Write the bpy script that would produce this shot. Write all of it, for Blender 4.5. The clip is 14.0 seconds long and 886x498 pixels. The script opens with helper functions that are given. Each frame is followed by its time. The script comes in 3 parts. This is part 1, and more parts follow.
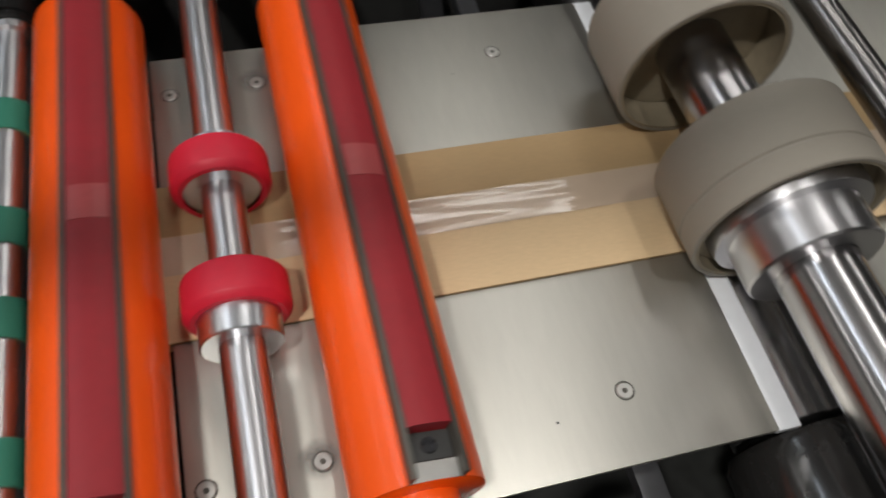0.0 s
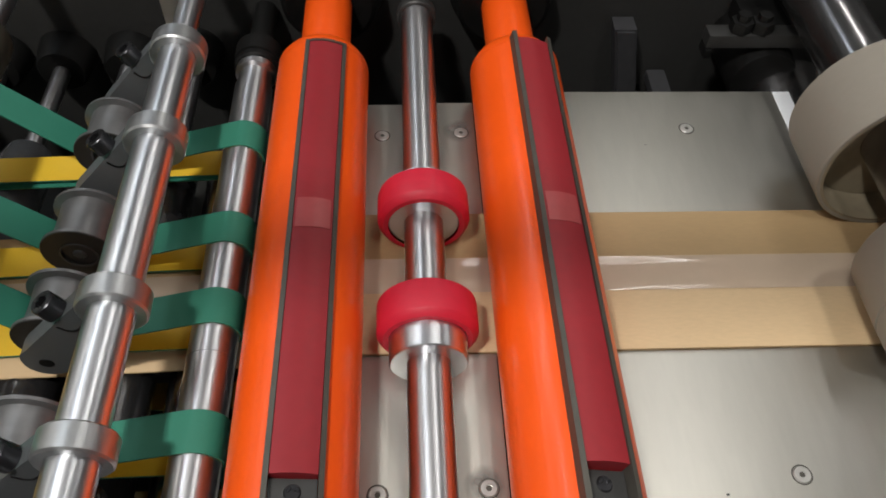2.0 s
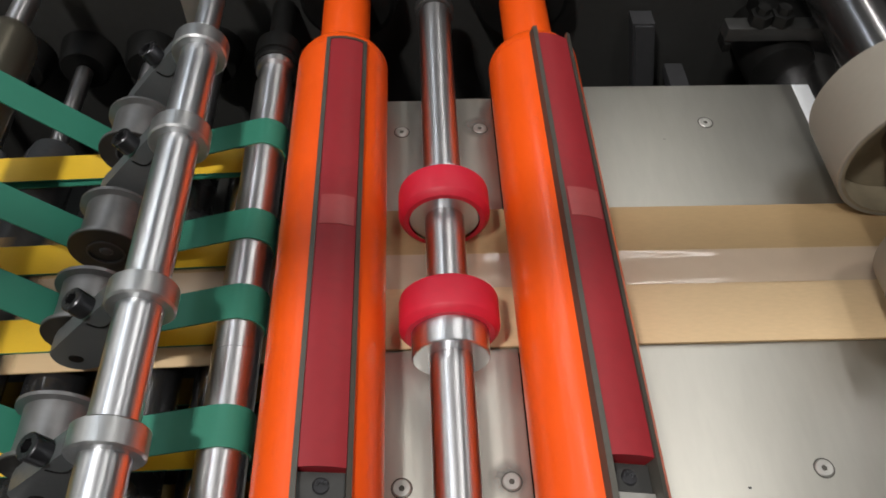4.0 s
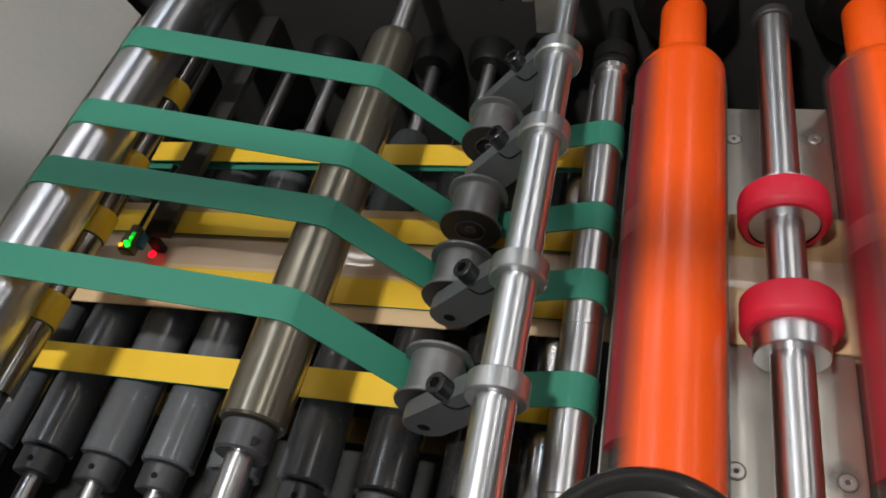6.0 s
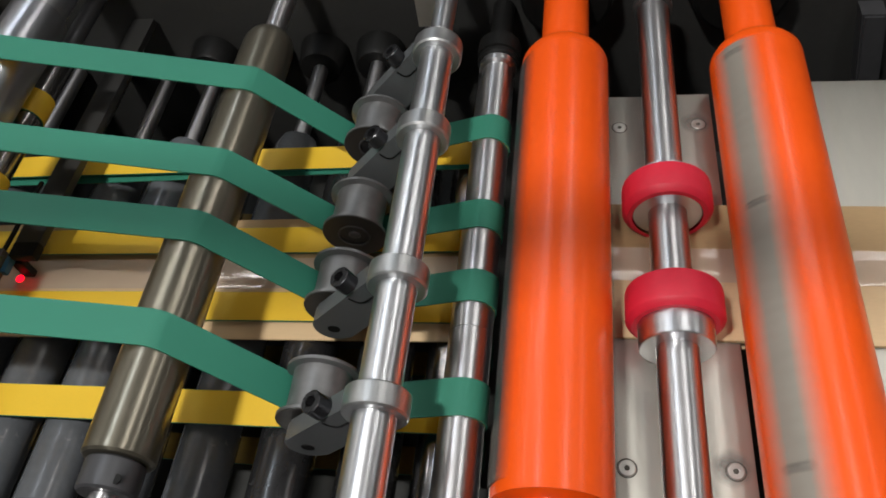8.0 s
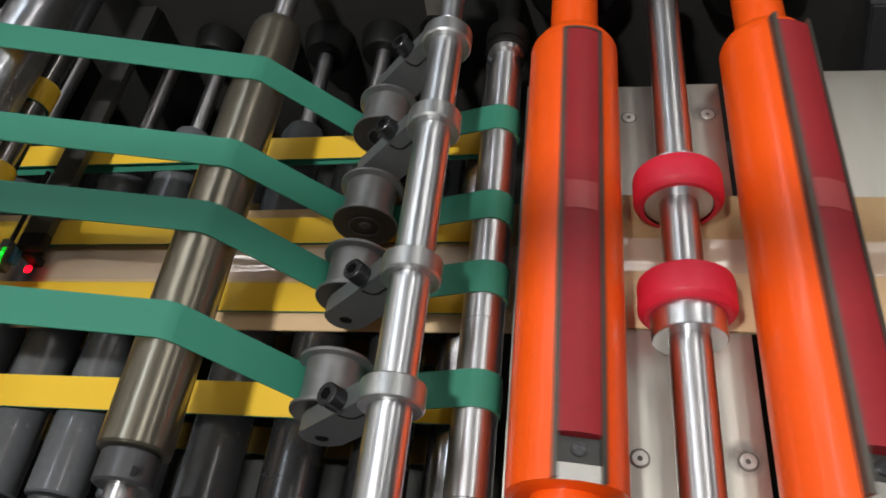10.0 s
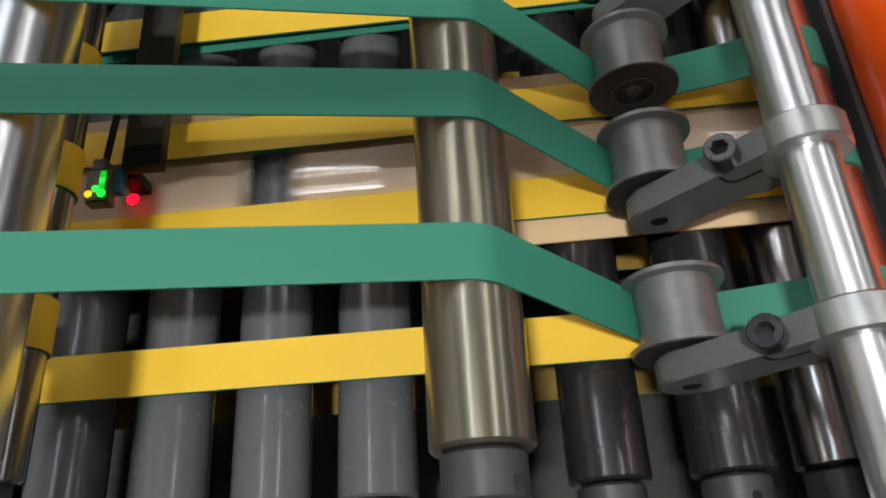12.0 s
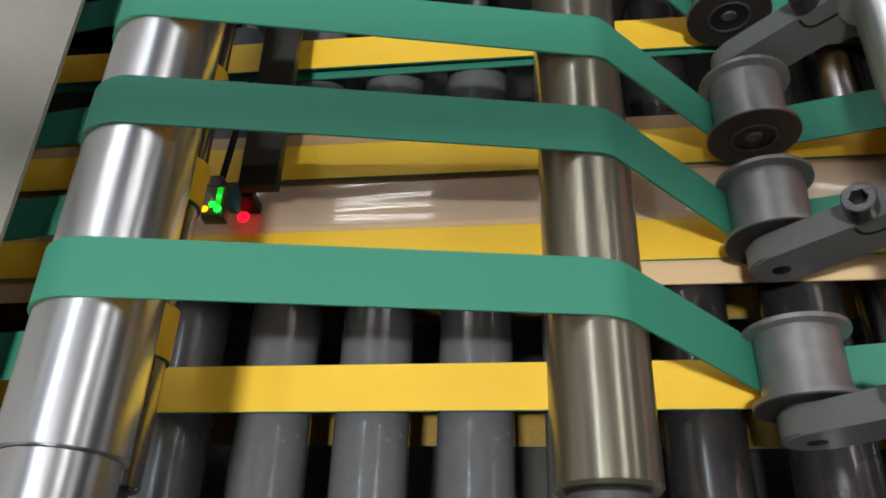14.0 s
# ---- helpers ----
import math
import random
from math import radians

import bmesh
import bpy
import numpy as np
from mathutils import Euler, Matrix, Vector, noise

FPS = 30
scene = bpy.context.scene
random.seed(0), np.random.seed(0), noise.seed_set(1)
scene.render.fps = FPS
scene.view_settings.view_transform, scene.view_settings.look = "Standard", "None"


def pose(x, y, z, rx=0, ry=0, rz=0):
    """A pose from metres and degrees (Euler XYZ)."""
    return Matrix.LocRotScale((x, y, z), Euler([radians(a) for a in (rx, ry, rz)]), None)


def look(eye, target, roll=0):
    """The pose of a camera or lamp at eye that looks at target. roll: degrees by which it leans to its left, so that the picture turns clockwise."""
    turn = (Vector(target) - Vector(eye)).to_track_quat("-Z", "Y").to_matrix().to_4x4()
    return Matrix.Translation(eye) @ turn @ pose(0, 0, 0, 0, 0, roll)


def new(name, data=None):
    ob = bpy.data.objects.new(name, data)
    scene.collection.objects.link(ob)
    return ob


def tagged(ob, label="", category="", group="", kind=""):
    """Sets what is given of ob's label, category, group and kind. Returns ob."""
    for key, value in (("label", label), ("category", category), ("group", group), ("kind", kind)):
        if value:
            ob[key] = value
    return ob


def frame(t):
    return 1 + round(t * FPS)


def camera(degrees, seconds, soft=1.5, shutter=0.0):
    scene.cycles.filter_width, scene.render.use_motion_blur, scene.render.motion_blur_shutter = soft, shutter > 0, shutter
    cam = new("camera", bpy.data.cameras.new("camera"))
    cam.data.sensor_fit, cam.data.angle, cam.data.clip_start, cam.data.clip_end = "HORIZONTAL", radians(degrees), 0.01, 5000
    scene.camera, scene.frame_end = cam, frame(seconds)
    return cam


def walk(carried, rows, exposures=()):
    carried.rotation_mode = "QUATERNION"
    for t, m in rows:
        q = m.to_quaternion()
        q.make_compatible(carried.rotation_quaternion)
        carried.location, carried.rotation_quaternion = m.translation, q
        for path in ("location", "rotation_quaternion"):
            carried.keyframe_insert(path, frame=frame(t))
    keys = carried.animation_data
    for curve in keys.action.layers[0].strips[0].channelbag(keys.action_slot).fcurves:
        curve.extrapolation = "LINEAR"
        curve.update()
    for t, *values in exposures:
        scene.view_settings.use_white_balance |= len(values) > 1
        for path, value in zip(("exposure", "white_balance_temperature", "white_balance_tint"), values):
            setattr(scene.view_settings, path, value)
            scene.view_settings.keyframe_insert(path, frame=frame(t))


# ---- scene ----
cam = camera(59.6, 14.0, 1.75, 0.34)
METRES, EYE, TILT, LEAN, TURN = 0.62, 1.327, -90.0, -13.9, 0.0
ROWS = [
    (0.0, 0.0, 0.0, 0.0, 8.25, 30.41, 14.31),
    (0.5, -0.0375, -0.0223, -0.0502, 9.55, 34.28, 5.76),
    (1.0, -0.0584, -0.0268, -0.0582, 10.8, 38.18, 5.34),
    (1.5, -0.0653, -0.0166, -0.0473, 11.18, 38.01, 3.77),
    (2.0, -0.0641, -0.0151, -0.0464, 11.88, 37.41, 2.49),
    (4.5, -0.0768, -0.0302, -0.0488, 13.52, 36.73, 1.89),
    (5.0, -0.1377, -0.0897, -0.0489, 17.89, 35.87, -2.77),
    (5.5, -0.1619, -0.1172, -0.0953, 21.52, 35.58, -8.63),
    (6.0, -0.1702, -0.1289, -0.1168, 22.97, 35.65, -11.78),
    (6.5, -0.1639, -0.1376, -0.1217, 23.92, 35.9, -11.95),
    (7.0, -0.1467, -0.1207, -0.0984, 23.6, 36.16, -9.51),
    (7.5, -0.1277, -0.0889, -0.0791, 21.3, 35.9, -6.53),
    (10.0, -0.1439, -0.0994, -0.0742, 20.72, 34.44, -6.09),
    (10.5, -0.2181, -0.102, -0.0629, 19.86, 32.09, -7.29),
    (11.0, -0.3111, -0.1024, -0.068, 17.31, 31.3, -5.62),
    (11.5, -0.4843, -0.0927, -0.0085, 16.48, 28.74, -1.32),
    (12.0, -0.568, -0.0361, 0.0483, 16.94, 25.76, 3.11),
    (12.5, -0.5979, -0.0322, 0.0649, 17.45, 25.2, 4.82),
    (13.0, -0.6296, -0.0482, 0.0699, 18.9, 25.7, 2.97),
    (13.5, -0.6355, -0.0428, 0.0501, 18.68, 27.4, -0.42),
    (14.0, -0.6255, -0.0483, 0.0442, 18.03, 28.77, -1.47),
]
walk(cam, [(t, pose(0, 0, EYE, TILT, LEAN, TURN) @ pose(METRES * x, METRES * y, METRES * z, 90 + pitch, roll, yaw)) for t, x, y, z, yaw, pitch, roll in ROWS],
     exposures=[(0.0, -0.62), (0.7, -0.56), (1.5, -0.44), (2.0, -0.42), (4.5, -0.37), (5.5, -0.45), (6.5, -0.34), (7.5, -0.34), (10.0, -0.34), (10.5, -0.46), (11.5, -0.36), (12.0, -0.19), (13.0, -0.16), (14.0, -0.13)])

# world, lamps and exposure
world = bpy.data.worlds.new("hall_air")
scene.world = world
world.use_nodes = True
world.node_tree.nodes["Background"].inputs[0].default_value = (0.9, 0.95, 1.0, 1)
world.node_tree.nodes["Background"].inputs[1].default_value = 0.05


def lamp(name, x, y, z, sx, sy, watts, color=(1.0, 0.968, 0.925)):
    data = bpy.data.lights.new(name, "AREA")
    data.shape, data.size, data.size_y, data.energy, data.color = "RECTANGLE", sx, sy, watts, color
    ob = new(name, data)
    ob.matrix_world = pose(x, y, z, 0, 0, 0)
    return ob


KEY = (-0.52, -0.28, 2.45)
LAMPS = [(-0.86, 0.62, 2.45, 0.07, 0.6, 2.2), (-0.86, 1.78, 2.45, 0.07, 0.5, 1.8), (0.56, 0.62, 2.45, 0.07, 0.6, 2.2), (0.56, 1.78, 2.45, 0.07, 0.5, 1.8),
         (-1.13, 1.285, 2.45, 0.80, 0.030, 1.8), (-1.13, 1.185, 2.45, 0.80, 0.026, 1.3), (0.48, 1.300, 2.45, 0.90, 0.030, 1.3), (0.48, 1.200, 2.45, 0.90, 0.026, 0.9), (-2.1, 1.10, 2.45, 0.07, 1.5, 5.0), (2.0, 1.10, 2.45, 0.07, 1.5, 5.0),
         (0.70, -0.9, 2.45, 0.07, 1.2, 3.0), (-0.9, -1.9, 2.45, 0.07, 1.2, 3.0)]
lamp("flood_light", *KEY, 0.14, 0.06, 28)
spot = new("spot_light", bpy.data.lights.new("spot_light", "SPOT"))
spot.data.energy, spot.data.spot_size, spot.data.spot_blend, spot.data.shadow_soft_size, spot.data.color = 22, radians(34), 0.8, 0.035, (1.0, 0.968, 0.925)
spot.matrix_world = look((0.27, -0.06, 2.44), (0.30, 0.24, 0.90))
for lx, ly, lz, sx, sy, w in LAMPS:
    tint = (0.80, 0.90, 1.0) if lx == -0.86 else (1.0, 0.968, 0.925)
    lamp("tube_light", lx, ly, lz, sx, sy, w, tint)
    up = lamp("tube_glow", lx, ly, lz + 0.06, sx, sy, w * 0.5, tint)
    up.matrix_world = pose(lx, ly, lz + 0.06, 180, 0, 0)


# ---- materials
def mat(name, color, rough=0.5, metal=0.0, grain=120.0, vary=0.12, bump=0.0, stretch=(1, 1, 1), coat=0.0, rvary=0.1, stain=6.0, spec=0.5, turned=0.0):
    """A surface with fine grain and larger stains, both on the object's own space, at real size."""
    m = bpy.data.materials.new(name)
    m.use_nodes = True
    t = m.node_tree
    n, l = t.nodes, t.links
    b = n["Principled BSDF"]
    b.inputs["Metallic"].default_value, b.inputs["Specular IOR Level"].default_value = metal, spec
    b.inputs["Coat Weight"].default_value, b.inputs["Coat Roughness"].default_value = coat, 0.12
    co = n.new("ShaderNodeTexCoord")
    mp = n.new("ShaderNodeMapping")
    mp.inputs["Scale"].default_value = stretch
    l.new(co.outputs["Object"], mp.inputs[0])
    fine, wide = n.new("ShaderNodeTexNoise"), n.new("ShaderNodeTexNoise")
    for node, sc in ((fine, grain), (wide, stain)):
        node.inputs["Scale"].default_value, node.inputs["Detail"].default_value = sc, 5
    l.new(mp.outputs[0], fine.inputs["Vector"])
    l.new(co.outputs["Object"], wide.inputs["Vector"])
    mean = n.new("ShaderNodeMath")
    mean.operation = "ADD"
    l.new(fine.outputs[0], mean.inputs[0])
    l.new(wide.outputs[0], mean.inputs[1])
    cr = n.new("ShaderNodeMapRange")
    cr.inputs[1].default_value, cr.inputs[2].default_value = 0.6, 1.4
    cr.inputs[3].default_value, cr.inputs[4].default_value = 1 - vary, 1 + vary
    l.new(mean.outputs[0], cr.inputs[0])
    mul = n.new("ShaderNodeVectorMath")
    mul.operation = "SCALE"
    mul.inputs[0].default_value = color
    l.new(cr.outputs[0], mul.inputs["Scale"])
    l.new(mul.outputs[0], b.inputs["Base Color"])
    rr = n.new("ShaderNodeMapRange")
    rr.inputs[1].default_value, rr.inputs[2].default_value = 0.6, 1.4
    rr.inputs[3].default_value, rr.inputs[4].default_value = max(0.03, rough - rvary), min(1, rough + rvary)
    l.new(mean.outputs[0], rr.inputs[0])
    l.new(rr.outputs[0], b.inputs["Roughness"])
    if turned:
        tan = n.new("ShaderNodeTangent")
        tan.direction_type, tan.axis = "RADIAL", "Y"
        l.new(tan.outputs[0], b.inputs["Tangent"])
        b.inputs["Anisotropic"].default_value, b.inputs["Anisotropic Rotation"].default_value = turned, 0.25
    if bump:
        bp = n.new("ShaderNodeBump")
        bp.inputs["Strength"].default_value, bp.inputs["Distance"].default_value = bump, 0.0006
        l.new(fine.outputs[0], bp.inputs["Height"])
        l.new(bp.outputs[0], b.inputs["Normal"])
    return m


def glow(name, color, strength):
    m = bpy.data.materials.new(name)
    m.use_nodes = True
    b = m.node_tree.nodes["Principled BSDF"]
    b.inputs["Base Color"].default_value = (*color, 1)
    b.inputs["Emission Color"].default_value, b.inputs["Emission Strength"].default_value = (*color, 1), strength
    return m


M_ORANGE = mat("orange_lacquer", (0.93, 0.101, 0.005), 0.33, grain=60, vary=0.035, coat=0.15, rvary=0.04)
M_INSERT = mat("red_silicone", (0.29, 0.017, 0.024), 0.48, grain=160, vary=0.12, spec=0.4)
M_PAD = mat("pale_red_silicone", (0.385, 0.06, 0.062), 0.4, grain=160, vary=0.12)
M_WHEEL = mat("red_rubber", (0.62, 0.014, 0.04), 0.5, grain=300, vary=0.08, bump=0.06)
M_CHANNEL = mat("grey_channel", (0.092, 0.086, 0.073), 0.5, 0.4, vary=0.2)
M_BLOCK = mat("blackened_steel", (0.07, 0.07, 0.068), 0.45, 0.6, vary=0.25)
M_CHROME = mat("polished_shaft", (0.62, 0.615, 0.63), 0.34, 1.0, grain=9, stretch=(0.3, 3, 0.3), vary=0.06, rvary=0.03, turned=0.6)
M_BRUSHED = mat("turned_aluminium", (0.70, 0.715, 0.745), 0.33, 1.0, grain=9, stretch=(0.3, 3, 0.3), vary=0.04, rvary=0.015, turned=0.4)
M_END = mat("ground_steel_roller", (0.60, 0.61, 0.65), 0.30, 1.0, grain=9, stretch=(0.3, 3, 0.3), vary=0.04, rvary=0.015, turned=0.4, coat=0.6)
M_MATT = mat("matt_cast_aluminium", (0.52, 0.53, 0.535), 0.4, 0.95, grain=200, vary=0.08)
M_BRONZE = mat("tarnished_roller", (0.258, 0.236, 0.184), 0.28, 0.85, grain=9, stretch=(0.3, 3, 0.3), vary=0.05, rvary=0.01, turned=0.5, coat=0.2)
M_PLATE = mat("brushed_sheet_steel", (0.575, 0.562, 0.510), 0.43, 1.0, grain=110, stretch=(1.6, 0.35, 1), vary=0.06, rvary=0.06, stain=5)
M_GREEN = mat("green_belt_cloth", (0.027, 0.200, 0.132), 0.62, grain=900, vary=0.07, bump=0.05, stain=14)
M_YELLOW = mat("yellow_belt_cloth", (0.80, 0.52, 0.032), 0.55, grain=900, vary=0.05, bump=0.04, stain=14)
# Yellow cloth darkened in its colour for the shade between the lower rollers.
M_SHADED_YELLOW = mat("shaded_yellow_cloth", (0.23, 0.14, 0.013), 0.6, grain=300, vary=0.25)
M_KRAFT = mat("kraft_paper", (0.64, 0.465, 0.27), 0.6, grain=400, vary=0.07, stretch=(0.4, 1.6, 1), bump=0.05)
M_KRAFT_DARK = mat("kraft_paper_back", (0.44, 0.30, 0.15), 0.62, grain=400, vary=0.07, stretch=(0.4, 1.6, 1))
M_FILM = mat("paper_under_film", (0.56, 0.44, 0.33), 0.05, grain=60, vary=0.05, coat=0.15, rvary=0.02)
M_ARM = mat("anodised_arm", (0.128, 0.137, 0.142), 0.42, 0.35, grain=300, vary=0.1, bump=0.03)
M_DULLSTEEL = mat("worn_steel_shaft", (0.47, 0.46, 0.465), 0.23, 1.0, grain=9, stretch=(0.3, 3, 0.3), vary=0.06, rvary=0.015, turned=0.5)
M_DARKSTEEL = mat("dark_polished_steel", (0.30, 0.29, 0.285), 0.24, 1.0, grain=9, stretch=(0.3, 3, 0.3), vary=0.06, rvary=0.015, turned=0.5)
M_PULLEY = mat("grey_pulley", (0.19, 0.19, 0.192), 0.4, 0.6, grain=120, vary=0.2, stain=40)
M_FLANGE = mat("dark_flange", (0.034, 0.031, 0.028), 0.42, 0.3, vary=0.15)
M_BOLT = mat("black_oxide_bolt", (0.06, 0.06, 0.065), 0.3, 0.8, vary=0.15)
M_PVC = mat("grey_roller_sleeve", (0.105, 0.112, 0.122), 0.24, grain=200, vary=0.12, stain=10, rvary=0.05, coat=0.3)
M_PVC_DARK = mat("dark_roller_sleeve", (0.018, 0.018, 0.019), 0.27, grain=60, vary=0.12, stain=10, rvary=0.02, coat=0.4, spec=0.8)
M_STRIP = mat("scuffed_grey_strip", (0.27, 0.25, 0.215), 0.5, 0.2, grain=150, vary=0.15)
M_COLLAR = mat("grey_collar", (0.085, 0.086, 0.092), 0.38, 0.5, vary=0.15)
M_RUBBER = mat("beige_grey_rubber", (0.265, 0.24, 0.20), 0.6, grain=250, vary=0.06, bump=0.05)
M_HOLLOW = mat("dull_brown_inside", (0.25, 0.21, 0.145), 0.6, vary=0.2)
M_SCREW = mat("zinc_screw", (0.60, 0.59, 0.56), 0.42, 0.9, vary=0.12)
M_FRAME = mat("dark_grey_frame_paint", (0.026, 0.026, 0.025), 0.5, grain=200, vary=0.25)
M_BLACK = mat("black_housing", (0.007, 0.007, 0.0068), 0.5, vary=0.25, spec=0.2)
M_COVER = mat("light_grey_cover", (0.50, 0.49, 0.46), 0.45, grain=200, vary=0.05)
M_WHITE = mat("white_plastic", (0.85, 0.87, 0.9), 0.4, vary=0.04)
M_KNOB = mat("glossy_black_plastic", (0.022, 0.021, 0.020), 0.26, vary=0.15, coat=0.6, rvary=0.05)
M_SMUDGE = mat("oily_steel", (0.26, 0.25, 0.235), 0.6, 0.7, grain=120, vary=0.25)
def faded(m, radius):
    """Lets a stain fade out unevenly from its middle."""
    t = m.node_tree
    n, l = t.nodes, t.links
    co, ln, nz = n.new("ShaderNodeTexCoord"), n.new("ShaderNodeVectorMath"), n.new("ShaderNodeTexNoise")
    ln.operation = "LENGTH"
    nz.inputs["Scale"].default_value, nz.inputs["Detail"].default_value = 160, 4
    mr, mu = n.new("ShaderNodeMapRange"), n.new("ShaderNodeMath")
    mr.inputs[1].default_value, mr.inputs[2].default_value = radius * 0.25, radius
    mr.inputs[3].default_value, mr.inputs[4].default_value = 1.5, 0.0
    mu.operation = "MULTIPLY"
    mu.use_clamp = True
    l.new(co.outputs["Object"], ln.inputs[0])
    l.new(co.outputs["Object"], nz.inputs["Vector"])
    l.new(ln.outputs["Value"], mr.inputs[0])
    l.new(mr.outputs[0], mu.inputs[0])
    l.new(nz.outputs[0], mu.inputs[1])
    l.new(mu.outputs[0], n["Principled BSDF"].inputs["Alpha"])


# Near-black colour carries the shade inside the machine.
M_PAN = mat("shaded_base_pan", (0.022, 0.023, 0.021), 0.55, vary=0.3)
faded(M_SMUDGE, 0.0125)
M_FLOOR = mat("hall_concrete", (0.30, 0.30, 0.29), 0.6, grain=30, vary=0.15, stain=0.8)
M_WALL = mat("hall_paint", (0.62, 0.62, 0.6), 0.8, grain=30, vary=0.06, stain=0.6)
M_CEIL = mat("hall_ceiling_panel", (0.55, 0.56, 0.57), 0.8, vary=0.06, stain=0.6)
M_GREEN_LED = glow("green_led", (0.012, 1.0, 0.04), 3.2)
M_AMBER_LED = glow("amber_led", (1.0, 0.36, 0.005), 2.6)
M_RED_LED = glow("red_led", (1.0, 0.003, 0.015), 4.0)
M_SENSOR = mat("sensor_plastic", (0.075, 0.068, 0.042), 0.35, vary=0.1)
M_BLUE = mat("blue_plastic", (0.02, 0.10, 0.19), 0.4, vary=0.12)
M_CLEAR = mat("clear_sensor_lens", (0.10, 0.10, 0.05), 0.15, vary=0.05)
M_GUIDE = glow("green_light_guide", (0.004, 0.62, 0.02), 0.9)


# ---- mesh tools
def finish(bm, name, material, smooth=True, angle=32):
    bmesh.ops.recalc_face_normals(bm, faces=bm.faces)
    me = bpy.data.meshes.new(name)
    if smooth:
        for e in bm.edges:
            e.smooth = len(e.link_faces) == 2 and e.calc_face_angle(0) < radians(angle)
        for f in bm.faces:
            f.smooth = True
    bm.to_mesh(me)
    bm.free()
    me.materials.append(material)
    return me


def part(name, bm, material, parent=None, label="", at=None, smooth=True):
    ob = new(name, finish(bm, name, material, smooth))
    if parent is not None:
        ob.parent = parent
    if at is not None:
        ob.matrix_basis = at
    if label:
        ob["label"] = label
    return ob


def thing(name, label, category, group="", at=None, kind=""):
    ob = new(name)
    ob.empty_display_size = 0.02
    if at is not None:
        ob.matrix_basis = at
    return tagged(ob, label, category, group, kind)


def lathe(profile, seg=48, bm=None, closed=True):
    """Turned round the y axis: profile of (y, radius)."""
    bm = bm or bmesh.new()
    rings = []
    for y, r in profile:
        rings.append([bm.verts.new((r * math.sin(2 * math.pi * k / seg), y, r * math.cos(2 * math.pi * k / seg))) for k in range(seg)])
    for a, b in zip(rings, rings[1:]):
        for k in range(seg):
            bm.faces.new((a[k], a[(k + 1) % seg], b[(k + 1) % seg], b[k]))
    if closed:
        bm.faces.new(rings[0][::-1])
        bm.faces.new(rings[-1])
    return bm


def ring(y0, y1, r0, r1, seg=48, c=0.0008):
    """A tube round the y axis with small chamfers."""
    pts = [(y0, r0), (y0, r1 - c), (y0 + c, r1), (y1 - c, r1), (y1, r1 - c), (y1, r0), (y0, r0)]
    bm = lathe(pts, seg, closed=False)
    bmesh.ops.remove_doubles(bm, verts=bm.verts, dist=1e-6)
    return bm


def rod(y0, y1, r, seg=40, c=0.001):
    return lathe([(y0, r - c), (y0 + c, r), (y1 - c, r), (y1, r - c)], seg)


def box(x0, x1, y0, y1, z0, z1, bevel=0.0, bm=None):
    bm = bm or bmesh.new()
    made = bmesh.ops.create_cube(bm, size=1)["verts"]
    for v in made:
        v.co = Vector(((x0 + x1) / 2 + v.co.x * (x1 - x0), (y0 + y1) / 2 + v.co.y * (y1 - y0), (z0 + z1) / 2 + v.co.z * (z1 - z0)))
    if bevel:
        es = list({e for v in made for e in v.link_edges})
        bmesh.ops.bevel(bm, geom=es, offset=bevel, segments=2, affect="EDGES", profile=0.7)
    return bm


def prism(outline, y0, y1, bevel=0.0):
    """An outline in x and z, drawn out along y."""
    bm = bmesh.new()
    a = [bm.verts.new((x, y0, z)) for x, z in outline]
    b = [bm.verts.new((x, y1, z)) for x, z in outline]
    n = len(a)
    f0, f1 = bm.faces.new(a), bm.faces.new(b[::-1])
    for k in range(n):
        bm.faces.new((a[k], b[k], b[(k + 1) % n], a[(k + 1) % n]))
    if bevel:
        bmesh.ops.bevel(bm, geom=list(f0.edges) + list(f1.edges), offset=bevel, segments=2, affect="EDGES")
    return bm


def bolt_mesh(r, h, sock):
    """A socket-head bolt, head up along z with its hexagon socket sunk in."""
    bm = bmesh.new()
    seg = 24
    prof = [(0, r), (h - 0.0006, r), (h, r - 0.0006), (h, sock), (h - 0.6 * h, sock * 0.98)]
    rings = []
    for k, (z, q) in enumerate(prof):
        row = []
        for i in range(seg):
            a = 2 * math.pi * i / seg
            d = q
            if k >= 3:
                w = (a % (math.pi / 3)) - math.pi / 6
                d = q * math.cos(math.pi / 6) / math.cos(w)
            row.append(bm.verts.new((d * math.cos(a), d * math.sin(a), z)))
        rings.append(row)
    for a, b in zip(rings, rings[1:]):
        for i in range(seg):
            bm.faces.new((a[i], a[(i + 1) % seg], b[(i + 1) % seg], b[i]))
    bm.faces.new(rings[-1])
    bm.faces.new(rings[0][::-1])
    return bm


# ---- the hall that closes the place
part("floor", box(-5, 5, -5, 5, -0.1, 0), M_FLOOR)
part("ceiling", box(-5, 5, -5, 5, 2.6, 2.7), M_CEIL)
part("wall_north", box(-5, 5, 5, 5.15, 0, 2.6), M_WALL)
part("wall_south", box(-5, 5, -5.15, -5, 0, 2.6), M_WALL)
part("wall_east", box(5, 5.15, -5, 5, 0, 2.6), M_WALL)
part("wall_west", box(-5.15, -5, -5, 5, 0, 2.6), M_WALL)
for n in ("floor", "ceiling", "wall_north", "wall_south", "wall_east", "wall_west"):
    tagged(bpy.data.objects[n], "plain painted " + n.split("_")[0] + " of the workshop hall", n.split("_")[0], kind="structure")
